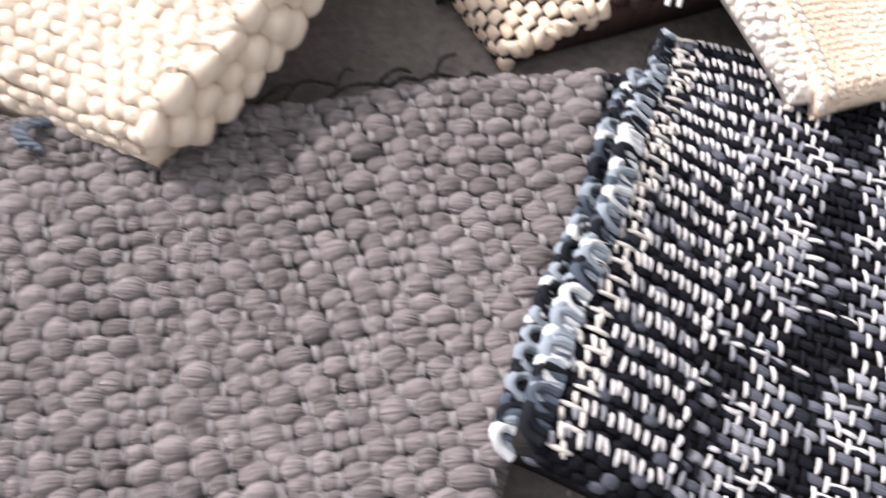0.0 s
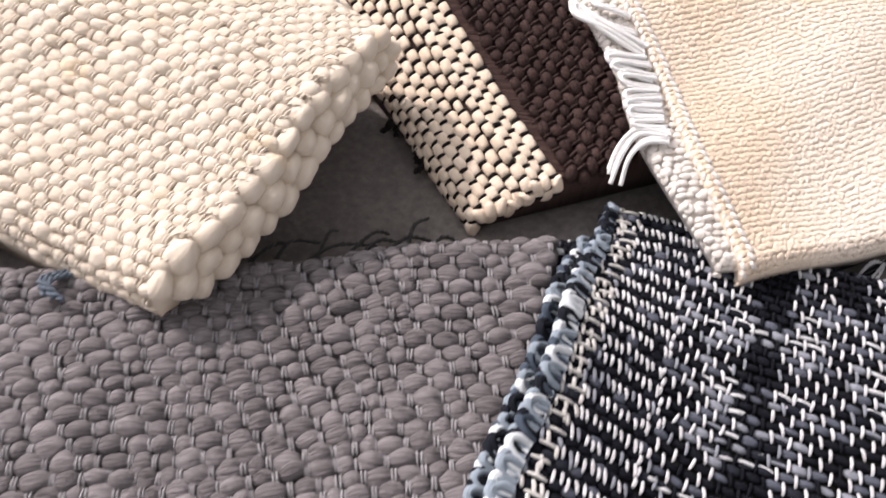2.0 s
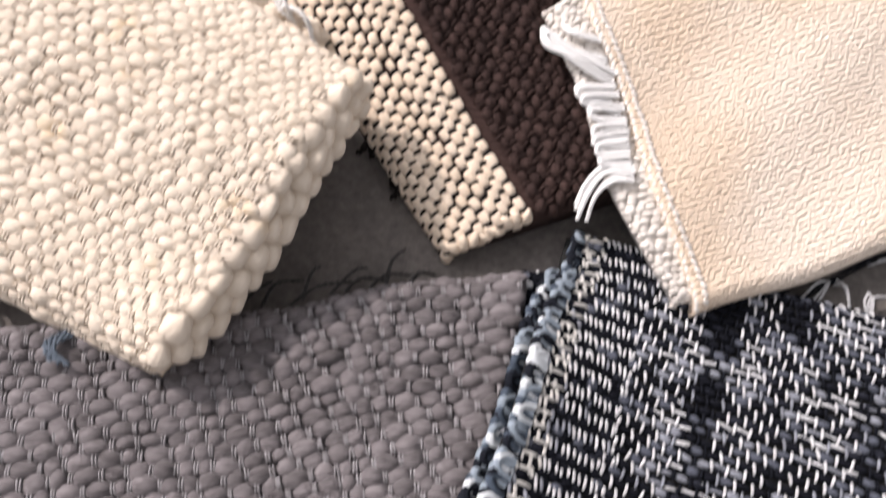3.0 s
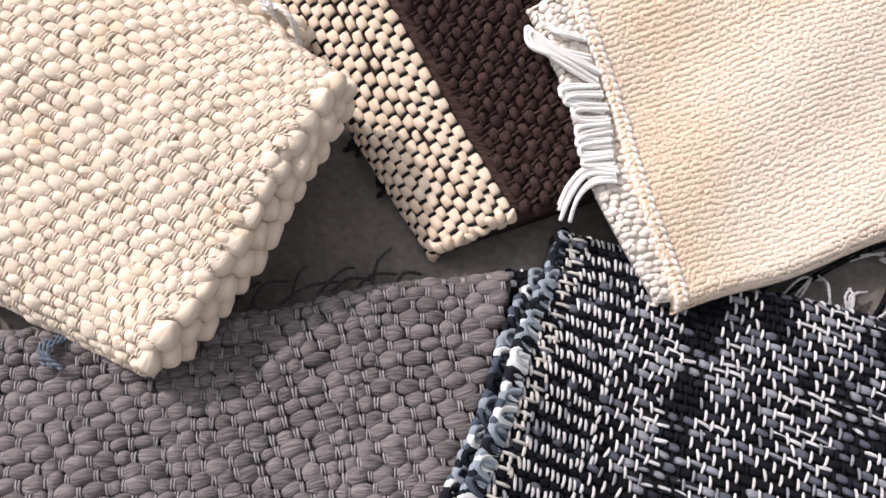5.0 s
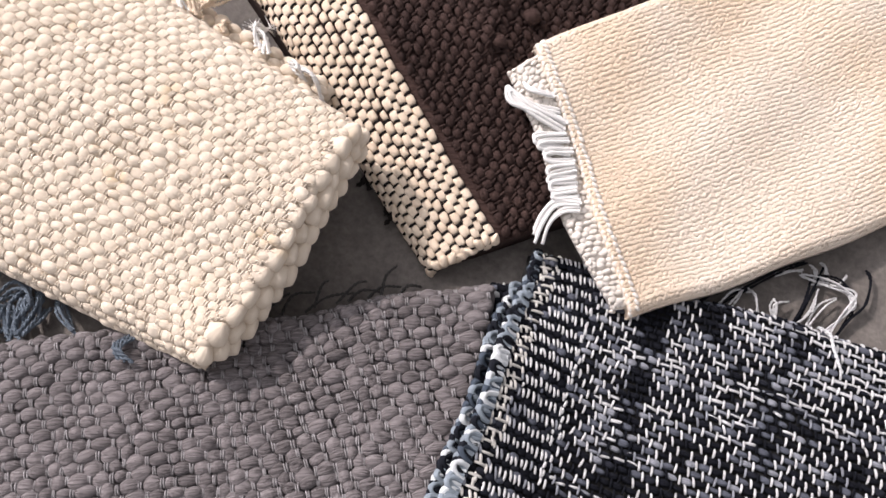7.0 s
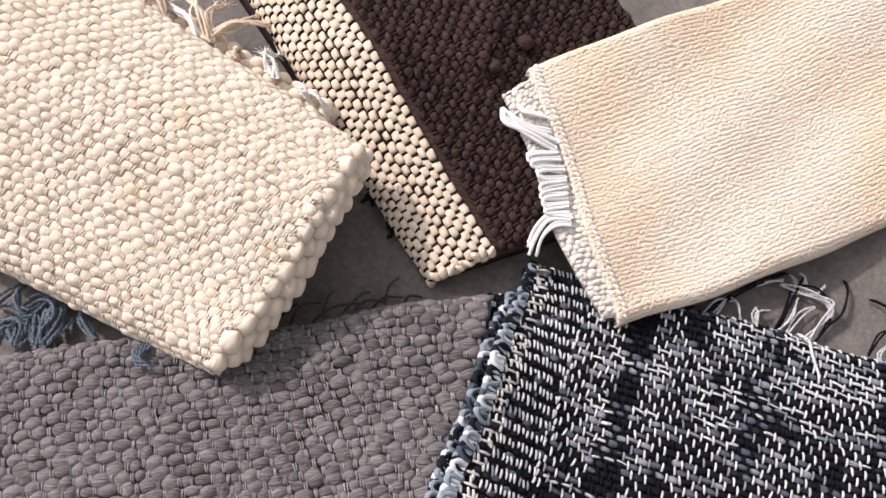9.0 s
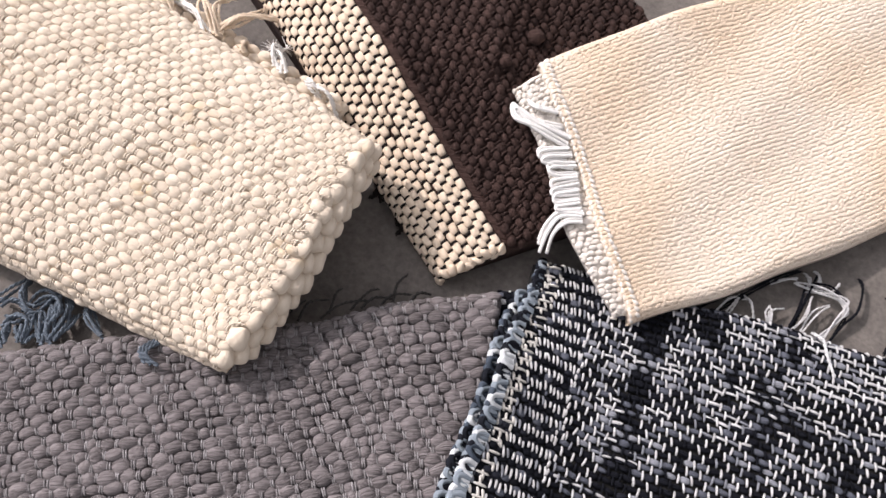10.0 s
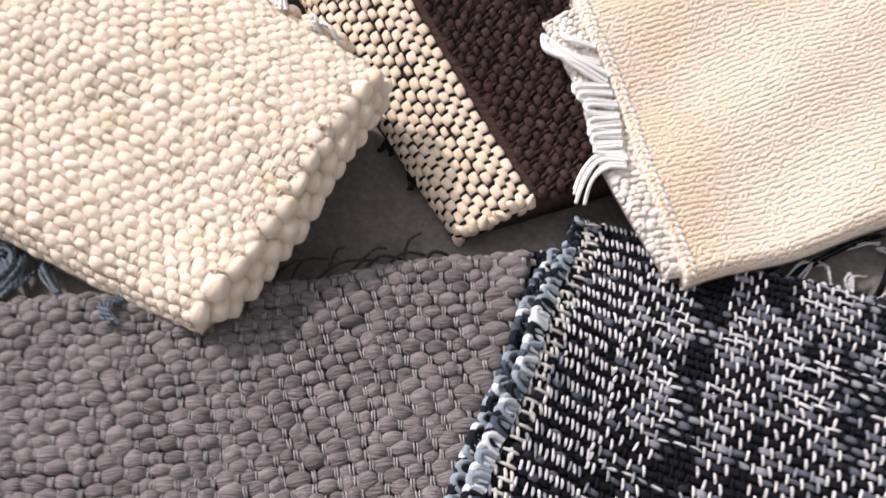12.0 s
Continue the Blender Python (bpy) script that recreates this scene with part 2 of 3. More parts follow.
class Sheet:
    """A folded cloth's face: corners in plan, the height of its face over the plan, and rounded edges.
    Edges lie at a=0, a=la, b=0, b=lb; each may be rolled over with a radius."""

    def __init__(self, p00, p10, p01, p11, la, lb, height, roll=(0, 0, 0, 0), bow=None):
        self.c = [np.array(p, float) for p in (p00, p10, p01, p11)]
        self.la, self.lb, self.height, self.roll, self.bow = la, lb, height, roll, bow
        one, two = self.c[1] - self.c[0], self.c[2] - self.c[0]
        self.up = 1.0 if one[0] * two[1] - one[1] * two[0] > 0 else -1.0

    @staticmethod
    def fold(a, r):
        if r <= 0:
            return a, np.zeros_like(a)
        t = np.clip((r - a) / r, 0, 2.6)
        return np.where(a >= r, a, r - r * np.sin(t)), np.where(a >= r, 0, -(r - r * np.cos(t)))

    def at(self, a, b):
        a, b = np.broadcast_arrays(np.asarray(a, float), np.asarray(b, float))
        a0, d0 = self.fold(a, self.roll[0])
        a1, d1 = self.fold(self.la - a0, self.roll[1])
        b0, d2 = self.fold(b, self.roll[2])
        b1, d3 = self.fold(self.lb - b0, self.roll[3])
        u, v = ((self.la - a1) / self.la)[..., None], ((self.lb - b1) / self.lb)[..., None]
        p = self.c[0] * (1 - u) * (1 - v) + self.c[1] * u * (1 - v) + self.c[2] * (1 - u) * v + self.c[3] * u * v
        if self.bow:
            p = p + self.bow(u, v)
        z = self.height(p[..., 0], p[..., 1]) + d0 + d1 + d2 + d3
        return np.concatenate([p, z[..., None]], axis=-1)

    def axes(self, a, b, e=0.0012):
        da = unit(self.at(a + e, b) - self.at(a - e, b))
        db = self.at(a, b + e) - self.at(a, b - e)
        n = unit(np.cross(da, db))
        return da, unit(np.cross(n, da)), n * self.up


def plain_weave(sheet, pa, pb, size, tie, a_range, b_range, rng, jitter=0.12, threads=2, template=FAT, tie_len=0.6, lump=0.18, drift=0.0, uneven=0.0, lift=0.45, lean=0.0, skew=0.16):
    """Thick yarn passing over and under thin ones. pa: half the repeat along the yarn, pb: distance of the yarns, uneven: how much
    the thin ones' spacing varies. Returns the thick puffs and the thin ties as vertices, faces, uvs and grid places."""
    na, nb = int((a_range[1] - a_range[0]) / pa), int((b_range[1] - b_range[0]) / pb)
    col = a_range[0] + np.cumsum(pa * (1 + uneven * rng.uniform(-1, 1, na + 2)))
    col = col - col[0] + a_range[0]
    i, j = np.meshgrid(np.arange(1, na + 1), np.arange(nb), indexing="ij")
    i, j = i.ravel(), j.ravel()
    half = (col[i + 1] - col[i - 1]) / (2 * pa)
    a = (col[i + 1] + col[i - 1]) / 2 + rng.normal(0, jitter * pa * 0.5, len(i))
    b = b_range[0] + (j + 0.5) * pb + rng.normal(0, jitter * pb * 0.5, len(i))
    if drift:
        b = b + drift * wobble(a, b, 14, 3.3)
        a = a + drift * wobble(a, b, 17, 8.1)
    out = []
    for odd in (0, 1):
        m = (i + j) % 2 == odd
        aa, bb, hh = a[m], b[m], half[m]
        if odd:
            aa = col[i[m]] + drift * wobble(a[m], b[m], 17, 8.1) + rng.normal(0, 0.05 * pa, m.sum())
        p = sheet.at(aa, bb)
        da, db, n = sheet.axes(aa, bb)
        if odd == 0:
            s = 1 + rng.normal(0, lump, len(aa)).clip(-0.4, 0.55)
            s2 = 1 + rng.normal(0, lump * 0.6, len(aa)).clip(-0.3, 0.4)
            yaw = (lean + rng.normal(0, 0.09, len(aa)))[:, None]
            dx, dy = unit(da + yaw * db), unit(db - yaw * da)
            grow = 0.7 + 0.3 * hh
            v = stamp(template, p, dx * (size[0] * hh * (0.75 + 0.25 * s))[:, None], dy * (size[1] * s2 * grow)[:, None], n * (size[2] * s * grow)[:, None], np.full(len(aa), 0.3))
            out.append((*v, i[m], j[m]))
        else:
            chunks = []
            for k in range(threads):
                o = (k - (threads - 1) / 2) * tie[0] * 2.2
                slant = (lean + rng.normal(0, skew, len(aa)))[:, None]
                c = p + da * (o + rng.normal(0, tie[0] * 0.2, len(aa)))[:, None] + n * (size[2] * lift)
                chunks.append(stamp(SLIM, c, unit(db + slant * da) * (pb * tie_len), unit(da - slant * db) * tie[0], n * tie[1], np.full(len(aa), 1.0)))
            v, f, u, _ = merge(chunks)
            out.append((v, f, u, np.tile(i[m], threads), np.tile(j[m], threads)))
    return out


def under_body(name, sheet, thick, mat, parent, a_range, b_range, sink=0.002, label="", floor=0.0015, step=0.006, cut=None):
    """The cloth's inner mass: the face a little sunk, its underside, and the sides between them."""
    na, nb = int((a_range[1] - a_range[0]) / step) + 2, int((b_range[1] - b_range[0]) / step) + 2
    a, b = np.meshgrid(np.linspace(*a_range, na), np.linspace(*b_range, nb), indexing="ij")
    top = sheet.at(a, b).reshape(-1, 3)
    top[:, 2] -= sink
    low = top.copy()
    low[:, 2] = np.maximum(top[:, 2] - thick, floor)
    top[:, 2] = np.maximum(top[:, 2], low[:, 2] + 0.001)
    n = len(top)
    f = []
    for x in range(na - 1):
        for y in range(nb - 1):
            q = (x * nb + y, (x + 1) * nb + y, (x + 1) * nb + y + 1, x * nb + y + 1)
            f.append(q)
            f.append(tuple(n + k for k in reversed(q)))
    ring = [x * nb for x in range(na)] + [(na - 1) * nb + y for y in range(1, nb)] + [x * nb + nb - 1 for x in range(na - 2, -1, -1)] + list(range(nb - 2, 0, -1))
    for k in range(len(ring)):
        p, q = ring[k], ring[(k + 1) % len(ring)]
        f.append((q, p, n + p, n + q))
    v = np.concatenate([top, low])
    uv = v[:, :2] * 60
    return arrays(name, v, f, mat, parent, label, uv, np.full((len(v), 3), 0.02))


def thing(name, label, category, at=(0, 0, 0)):
    ob = new(name)
    ob.empty_display_size = 0.02
    return tagged(ob, label, category)


# ---- the support ----
def upholstery():
    n, half = 121, 0.9
    g = np.linspace(-half, half, n)
    x, y = np.meshgrid(g + 0.1, g + 0.35, indexing="ij")
    z = 0.0012 * wobble(x, y, 9, 2.2) - 0.0015
    v = np.stack([x, y, z], axis=-1).reshape(-1, 3)
    f = [(i * n + j, (i + 1) * n + j, (i + 1) * n + j + 1, i * n + j + 1) for i in range(n - 1) for j in range(n - 1)]
    far = [(-1.6, -1.4, -0.004), (1.8, -1.4, -0.004), (1.8, 2.0, -0.004), (-1.6, 2.0, -0.004)]
    f.append(tuple(len(v) + k for k in range(4)))
    v = np.concatenate([v, np.array(far)])
    return tagged(arrays("ground", v, f, SUEDE, uvs=v[:, :2]), "grey-brown suede upholstery cloth spread flat under rugs", "upholstery", kind="structure")


upholstery()


# ---- heights of the faces ----
def z_cream(x, y):
    d = (x + 0.007) * 0.264 + (y - 0.258) * 0.964
    corner = 0.010 * np.exp(-((x + 0.004) ** 2 + (y - 0.268) ** 2) / 0.028 ** 2)
    return corner + np.interp(d, [-0.02, 0, 0.024, 0.068, 0.1, 0.13, 0.175, 0.22], [0.024, 0.028, 0.041, 0.055, 0.067, 0.070, 0.064, 0.054])


def z_dark(x, y):
    side = (x - 0.110) * 0.723 + (y - 0.360) * 0.703
    ridge = 0.0048 * np.exp(-((side - 0.030) / 0.007) ** 2) * np.clip((y - 0.36) / 0.02, 0, 1)
    flat = np.clip(0.58 + 0.42 * side / 0.05, 0.58, 1) * np.interp(y, [0.34, 0.38, 0.425, 0.445, 0.5, 0.56, 0.7], [0.016, 0.022, 0.037, 0.045, 0.067, 0.074, 0.076])
    return np.minimum(flat + ridge, np.where(x > 0.12, z_white(x, y) - 0.0125 + 0.25 * np.maximum(0.145 - x, 0), 1.0))


def z_white(x, y):
    wave = 0.0022 * np.sin((x * 0.62 + y * 0.78) * 46 + 0.6) + 0.0013 * np.sin((x * 0.8 - y * 0.6) * 71)
    return 0.036 + 0.19 * (y - 0.453) - 0.14 * (x - 0.305) + wave


def z_grey(x, y):
    return 0.0185 + 0.0012 * np.sin(x * 31 + 1) * np.sin(y * 27) + 0 * x


def z_plaid(x, y):
    ramp = np.clip((0.372 - y) / 0.07, 0, 1)
    return 0.012 + 0.026 * np.exp(-(np.maximum(x - 0.15, 0) / 0.05) ** 2) * ramp


# ---- loose yarn ----
def strand(name, plan, z0, z1, arch, radius, mat, parent, label="", plies=2, taper=0.0, dye=None, rng=None, fray=0):
    """A loose yarn over plan points, from height z0 to z1 with an arch between; fray: thin hairs at its free end."""
    p = np.array(plan, float)
    t = np.linspace(0, 1, len(p))
    z = z0 + (z1 - z0) * t + arch * np.sin(np.pi * t)
    pts = np.column_stack([p, z])
    if len(pts) == 2:
        pts = np.array([pts[0], (pts[0] + pts[1]) / 2 + np.array([0.0006, 0.0006, arch * 0.5]), pts[1]])
    chunks = [tube(pts, radius, 6, plies, 900.0, taper)]
    for k in range(fray):
        e, d = pts[-1], unit(pts[-1] - pts[-2])
        side = np.array([-d[1], d[0], 0]) * rng.normal(0, 0.45) + np.array([0, 0, rng.normal(0.05, 0.2)])
        ln = rng.uniform(0.006, 0.014)
        chunks.append(tube([pts[-2] * 0.4 + e * 0.6, e + (d + side * 0.3) * ln * 0.3, e + (d + side) * ln], radius * 0.28, 4, 1, taper=0.6))
    v, f, u, _ = merge(chunks)
    d = None if dye is None else np.tile(np.array(dye), (len(v), 1))
    return arrays(name, v, f, mat, parent, label, u, d)


# ---- grey chunky rug ----
def grey_rug():
    top = thing("grey_rug", "folded grey chunky wool rug with pale warp threads", "rug")
    def sway(u, v):
        dx = 0.0045 * np.sin(np.pi * np.clip(v * 1.6, 0, 1)) * u ** 4
        dy = (-0.006 * np.exp(-((u - 0.70) / 0.10) ** 2) + 0.0015 * np.sin(u * 31)) * (1 - v)
        return np.concatenate([dx, dy], axis=-1)

    sh = Sheet((-0.30, 0.189), (0.156, 0.3565), (-0.254, -0.06), (0.136, 0.10), 0.48, 0.25, z_grey, (0, 0.009, 0.009, 0), sway)
    rng = np.random.default_rng(11)
    under_body("body", sh, 0.02, GREY, top, (0.0, 0.482), (-0.004, 0.25), 0.0016)
    puffs, ties = plain_weave(sh, 0.0060, 0.0069, (0.0059, 0.0047, 0.0031), (0.00060, 0.0010), (0.0, 0.497), (-0.016, 0.25), rng, lump=0.2, drift=0.0035, uneven=0.36, lift=0.36, tie_len=0.46, skew=0.07)
    arrays("weft_yarn", puffs[0], puffs[1], GREY, top, "plump striated grey wool weft", puffs[2], kind="stuff")
    arrays("warp_thread", ties[0], ties[1], GREY_TIE, top, "thin pale grey warp threads", ties[2], kind="stuff")
    # lower layer of the fold, showing behind the top edge
    low = Sheet((-0.30, 0.190), (-0.02, 0.292), (-0.295, 0.176), (-0.015, 0.278), 0.30, 0.016, lambda x, y: 0.010 + 0 * x, (0, 0.004, 0.004, 0))
    puffs, ties = plain_weave(low, 0.0072, 0.0080, (0.0074, 0.0050, 0.0040), (0.00062, 0.0010), (0.0, 0.30), (-0.004, 0.014), rng, lump=0.2, uneven=0.3)
    arrays("lower_layer", puffs[0], puffs[1], GREY, top, "grey wool lower layer of the fold", puffs[2], kind="stuff")
    # blue-grey tassel yarn
    blue = [
        [(-0.159, 0.299), (-0.170, 0.280)],
        [(-0.158, 0.296), (-0.158, 0.286), (-0.150, 0.277), (-0.142, 0.274)],
        [(-0.151, 0.280), (-0.143, 0.287), (-0.133, 0.287), (-0.127, 0.278), (-0.131, 0.267), (-0.128, 0.259)],
        [(-0.131, 0.293), (-0.125, 0.283), (-0.124, 0.271), (-0.128, 0.259)],
        [(-0.144, 0.280), (-0.138, 0.272), (-0.133, 0.258)],
        [(-0.139, 0.287), (-0.133, 0.273), (-0.131, 0.258)],
        [(-0.121, 0.280), (-0.121, 0.270), (-0.124, 0.259)],
        [(-0.164, 0.265), (-0.156, 0.270), (-0.145, 0.268), (-0.144, 0.254)],
        [(-0.153, 0.268), (-0.147, 0.262), (-0.146, 0.253)],
        [(-0.115, 0.289), (-0.109, 0.280), (-0.096, 0.269)],
        [(-0.169, 0.277), (-0.159, 0.280), (-0.151, 0.278)],
        [(-0.160, 0.263), (-0.159, 0.253)],
        [(-0.137, 0.265), (-0.141, 0.254)],
        [(-0.158, 0.271), (-0.157, 0.259), (-0.153, 0.252)],
    ]
    for k, p in enumerate(blue):
        strand("tassel_yarn", p[::-1], 0.012, 0.003, 0.002 + 0.004 * rng.random(), 0.0013, BLUE_TASSEL, top, "blue-grey twisted tassel yarn")
        for c in range(3 if len(p) > 2 else 1):
            q = [(x + rng.normal(0, 0.0028), y + rng.normal(0, 0.0028)) for x, y in p]
            strand("tassel_yarn", q[::-1], 0.011, 0.003, 0.001 + 0.003 * rng.random(), 0.0013, BLUE_TASSEL, top, "blue-grey twisted tassel yarn")
    for o in (0, 0.0022, -0.002):
        strand("tassel_yarn", [(-0.056 + o, 0.272), (-0.062 + o, 0.264), (-0.060 + o, 0.259), (-0.054 + o * 2, 0.255)], 0.020, 0.025, 0.003, 0.0013, BLUE_TASSEL, top, "blue-grey twisted tassel yarn")
    # dark ends behind the top edge
    dark = [
        [(0.024, 0.307), (0.028, 0.321), (0.040, 0.328)],
        [(0.038, 0.312), (0.050, 0.325), (0.068, 0.334)],
        [(0.043, 0.316), (0.044, 0.331), (0.046, 0.338)],
        [(0.056, 0.322), (0.065, 0.337), (0.071, 0.343)],
        [(0.083, 0.334), (0.083, 0.347), (0.088, 0.358)],
        [(0.075, 0.330), (0.082, 0.339), (0.094, 0.344)],
        [(0.095, 0.338), (0.099, 0.344), (0.107, 0.347)],
        [(0.012, 0.304), (0.020, 0.316), (0.024, 0.324)],
        [(0.063, 0.325), (0.070, 0.334), (0.083, 0.338)],
    ]
    for p in dark:
        strand("loose_end", p, 0.008, 0.003, 0.004, 0.0012, DARK_STRAND, top, "dark grey loose yarn end", taper=0.4)
    return top


# ---- cream chunky rug ----
def cream_rug():
    top = thing("cream_rug", "folded cream chunky wool rug with bulging selvage", "rug")
    bow = lambda u, v: np.concatenate([0.007 * np.sin(np.pi * np.clip(v, 0, 1)) * (1 - u), 0 * u], axis=-1)
    sh = Sheet((-0.0055, 0.2598), (-0.318, 0.338), (0.0495, 0.4220), (-0.243, 0.555), 0.327, 0.19, z_cream, (0.004, 0, 0.010, 0.008), bow)
    rng = np.random.default_rng(12)
    under_body("body", sh, 0.026, CREAM, top, (0.0025, 0.327), (-0.006, 0.196), 0.0004)
    puffs, ties = plain_weave(sh, 0.0046, 0.0055, (0.0046, 0.0037, 0.0021), (0.00080, 0.0010), (0.004, 0.333), (-0.020, 0.200), rng, jitter=0.13, template=PLUMP, lump=0.25, drift=0.005, uneven=0.30, lift=0.52, lean=-0.10, tie_len=0.54, skew=0.14)
    arrays("weft_yarn", puffs[0], puffs[1], CREAM, top, "plump cream wool weft", puffs[2], kind="stuff")
    arrays("warp_thread", ties[0], ties[1], CREAM_TIE, top, "thin cream warp threads", ties[2], kind="stuff")
    # selvage: fat yarn turning round the edge in three stacked layers, the upper one standing proud of the face
    up = np.array([0, 0, 1.0])
    for layer in range(3):
        n = 13
        for k in range(n):
            b = 0.005 + (k + 0.5 * (layer % 2)) * 0.188 / n
            if b > 0.192 or (layer == 2 and k == 0):
                continue
            p = sh.at(np.array([0.004]), np.array([b]))[0]
            q = sh.at(np.array([0.03]), np.array([b]))[0]
            e = sh.at(np.array([0.004]), np.array([b + 0.004]))[0]
            out = unit((p - q) * np.array([1, 1, 0]))
            along = unit(e - p)
            big = 1 + rng.normal(0, 0.10)
            c = np.array([p[0], p[1], max(p[2] - 0.0038 - 0.0078 * layer, 0.0075)]) + out * ((-0.0002, 0.0042, 0.0060)[layer] + rng.normal(0, 0.0006)) + along * rng.normal(0, 0.0011)
            # one plump bead of yarn, its axis running slantwise round the edge
            ax = unit((0.30, 0.15, 0.10)[layer] * out + (0.35 + rng.normal(0, 0.2)) * up + (0.80 + rng.normal(0, 0.12)) * along)
            az = unit(out * 0.6 + up * 0.8 - ax * float(np.dot(ax, out * 0.6 + up * 0.8)))
            ay = np.cross(az, ax)
            v, f, u = stamp(PLIED, c[None], (ax * 0.0086 * big)[None], (ay * 0.0062 * (1 + rng.normal(0, 0.08)))[None], (az * 0.0062 * big)[None], np.array([0.3]))
            v = v + 0.0007 * np.stack([wobble(v[:, 0], v[:, 1], 220, g) for g in (1, 2, 3)], axis=-1)
            arrays("selvage_loop", v, f, CREAM, top, "plump turned loop of cream wool", u)
    # thin thread binding the loops to the face
    for k in range(26):
        b = 0.004 + k * 0.0072
        pts = sh.at(np.array([0.012, 0.0085, 0.0050]), np.array([b, b + 0.0022, b + 0.0030])) + np.array([0, 0, 0.0016])
        v, f, u = tube(pts, 0.0007, 6, 2, 900.0)
        arrays("binding_thread", v, f, CREAM_TIE, top, "thin twisted cream binding thread", u)
    # lower layer and frayed fringe at the far side
    low = Sheet((0.016, 0.452), (-0.225, 0.552), (0.024, 0.462), (-0.218, 0.566), 0.26, 0.013, lambda x, y: 0.034 + 0.04 * (x + 0.08) + 0 * y, (0.003, 0, 0, 0.004))
    under_body("lower_layer", low, 0.012, CREAM_TIE, top, (0.0, 0.26), (-0.004, 0.013), 0.001, "cream lower layer of the fold")
    puffs, ties = plain_weave(low, 0.0062, 0.0062, (0.0064, 0.0040, 0.0032), (0.00095, 0.0012), (0.0, 0.26), (-0.006, 0.017), rng, uneven=0.2)
    arrays("lower_weave", puffs[0], puffs[1], CREAM, top, "cream wool weave of the lower layer", puffs[2], kind="stuff")
    fringe = [
        [(-0.090, 0.491), (-0.103, 0.506), (-0.126, 0.521)],
        [(-0.085, 0.493), (-0.095, 0.512), (-0.111, 0.531)],
        [(-0.082, 0.497), (-0.089, 0.516), (-0.089, 0.532)],
        [(-0.082, 0.498), (-0.073, 0.506), (-0.062, 0.523)],
        [(-0.083, 0.500), (-0.069, 0.511), (-0.046, 0.522)],
        [(-0.087, 0.494), (-0.101, 0.515), (-0.106, 0.532)],
        [(-0.139, 0.507), (-0.137, 0.520), (-0.124, 0.519)],
        [(-0.062, 0.483), (-0.068, 0.494)],
        [(-0.033, 0.474), (-0.040, 0.486), (-0.036, 0.498)],
        [(-0.028, 0.472), (-0.034, 0.485), (-0.044, 0.494)],
        [(-0.010, 0.470), (-0.004, 0.466), (0.003, 0.460)],
        [(-0.006, 0.466), (0.007, 0.462), (0.016, 0.452)],
        [(-0.150, 0.515), (-0.160, 0.530), (-0.155, 0.545)],
        [(-0.118, 0.502), (-0.130, 0.520), (-0.146, 0.530)],
    ]
    for k, p in enumerate(fringe):
        for c in range(3):
            q = [(x + rng.normal(0, 0.0017), y + rng.normal(0, 0.0017)) for x, y in p]
            strand("fringe_yarn", q, 0.044, 0.036, 0.003 + 0.003 * c, 0.0014, WHITE_LOOP if k in (0, 8, 9, 10, 11) else IVORY, top, "frayed cream fringe yarn", fray=7, rng=rng, taper=0.3)
    return top


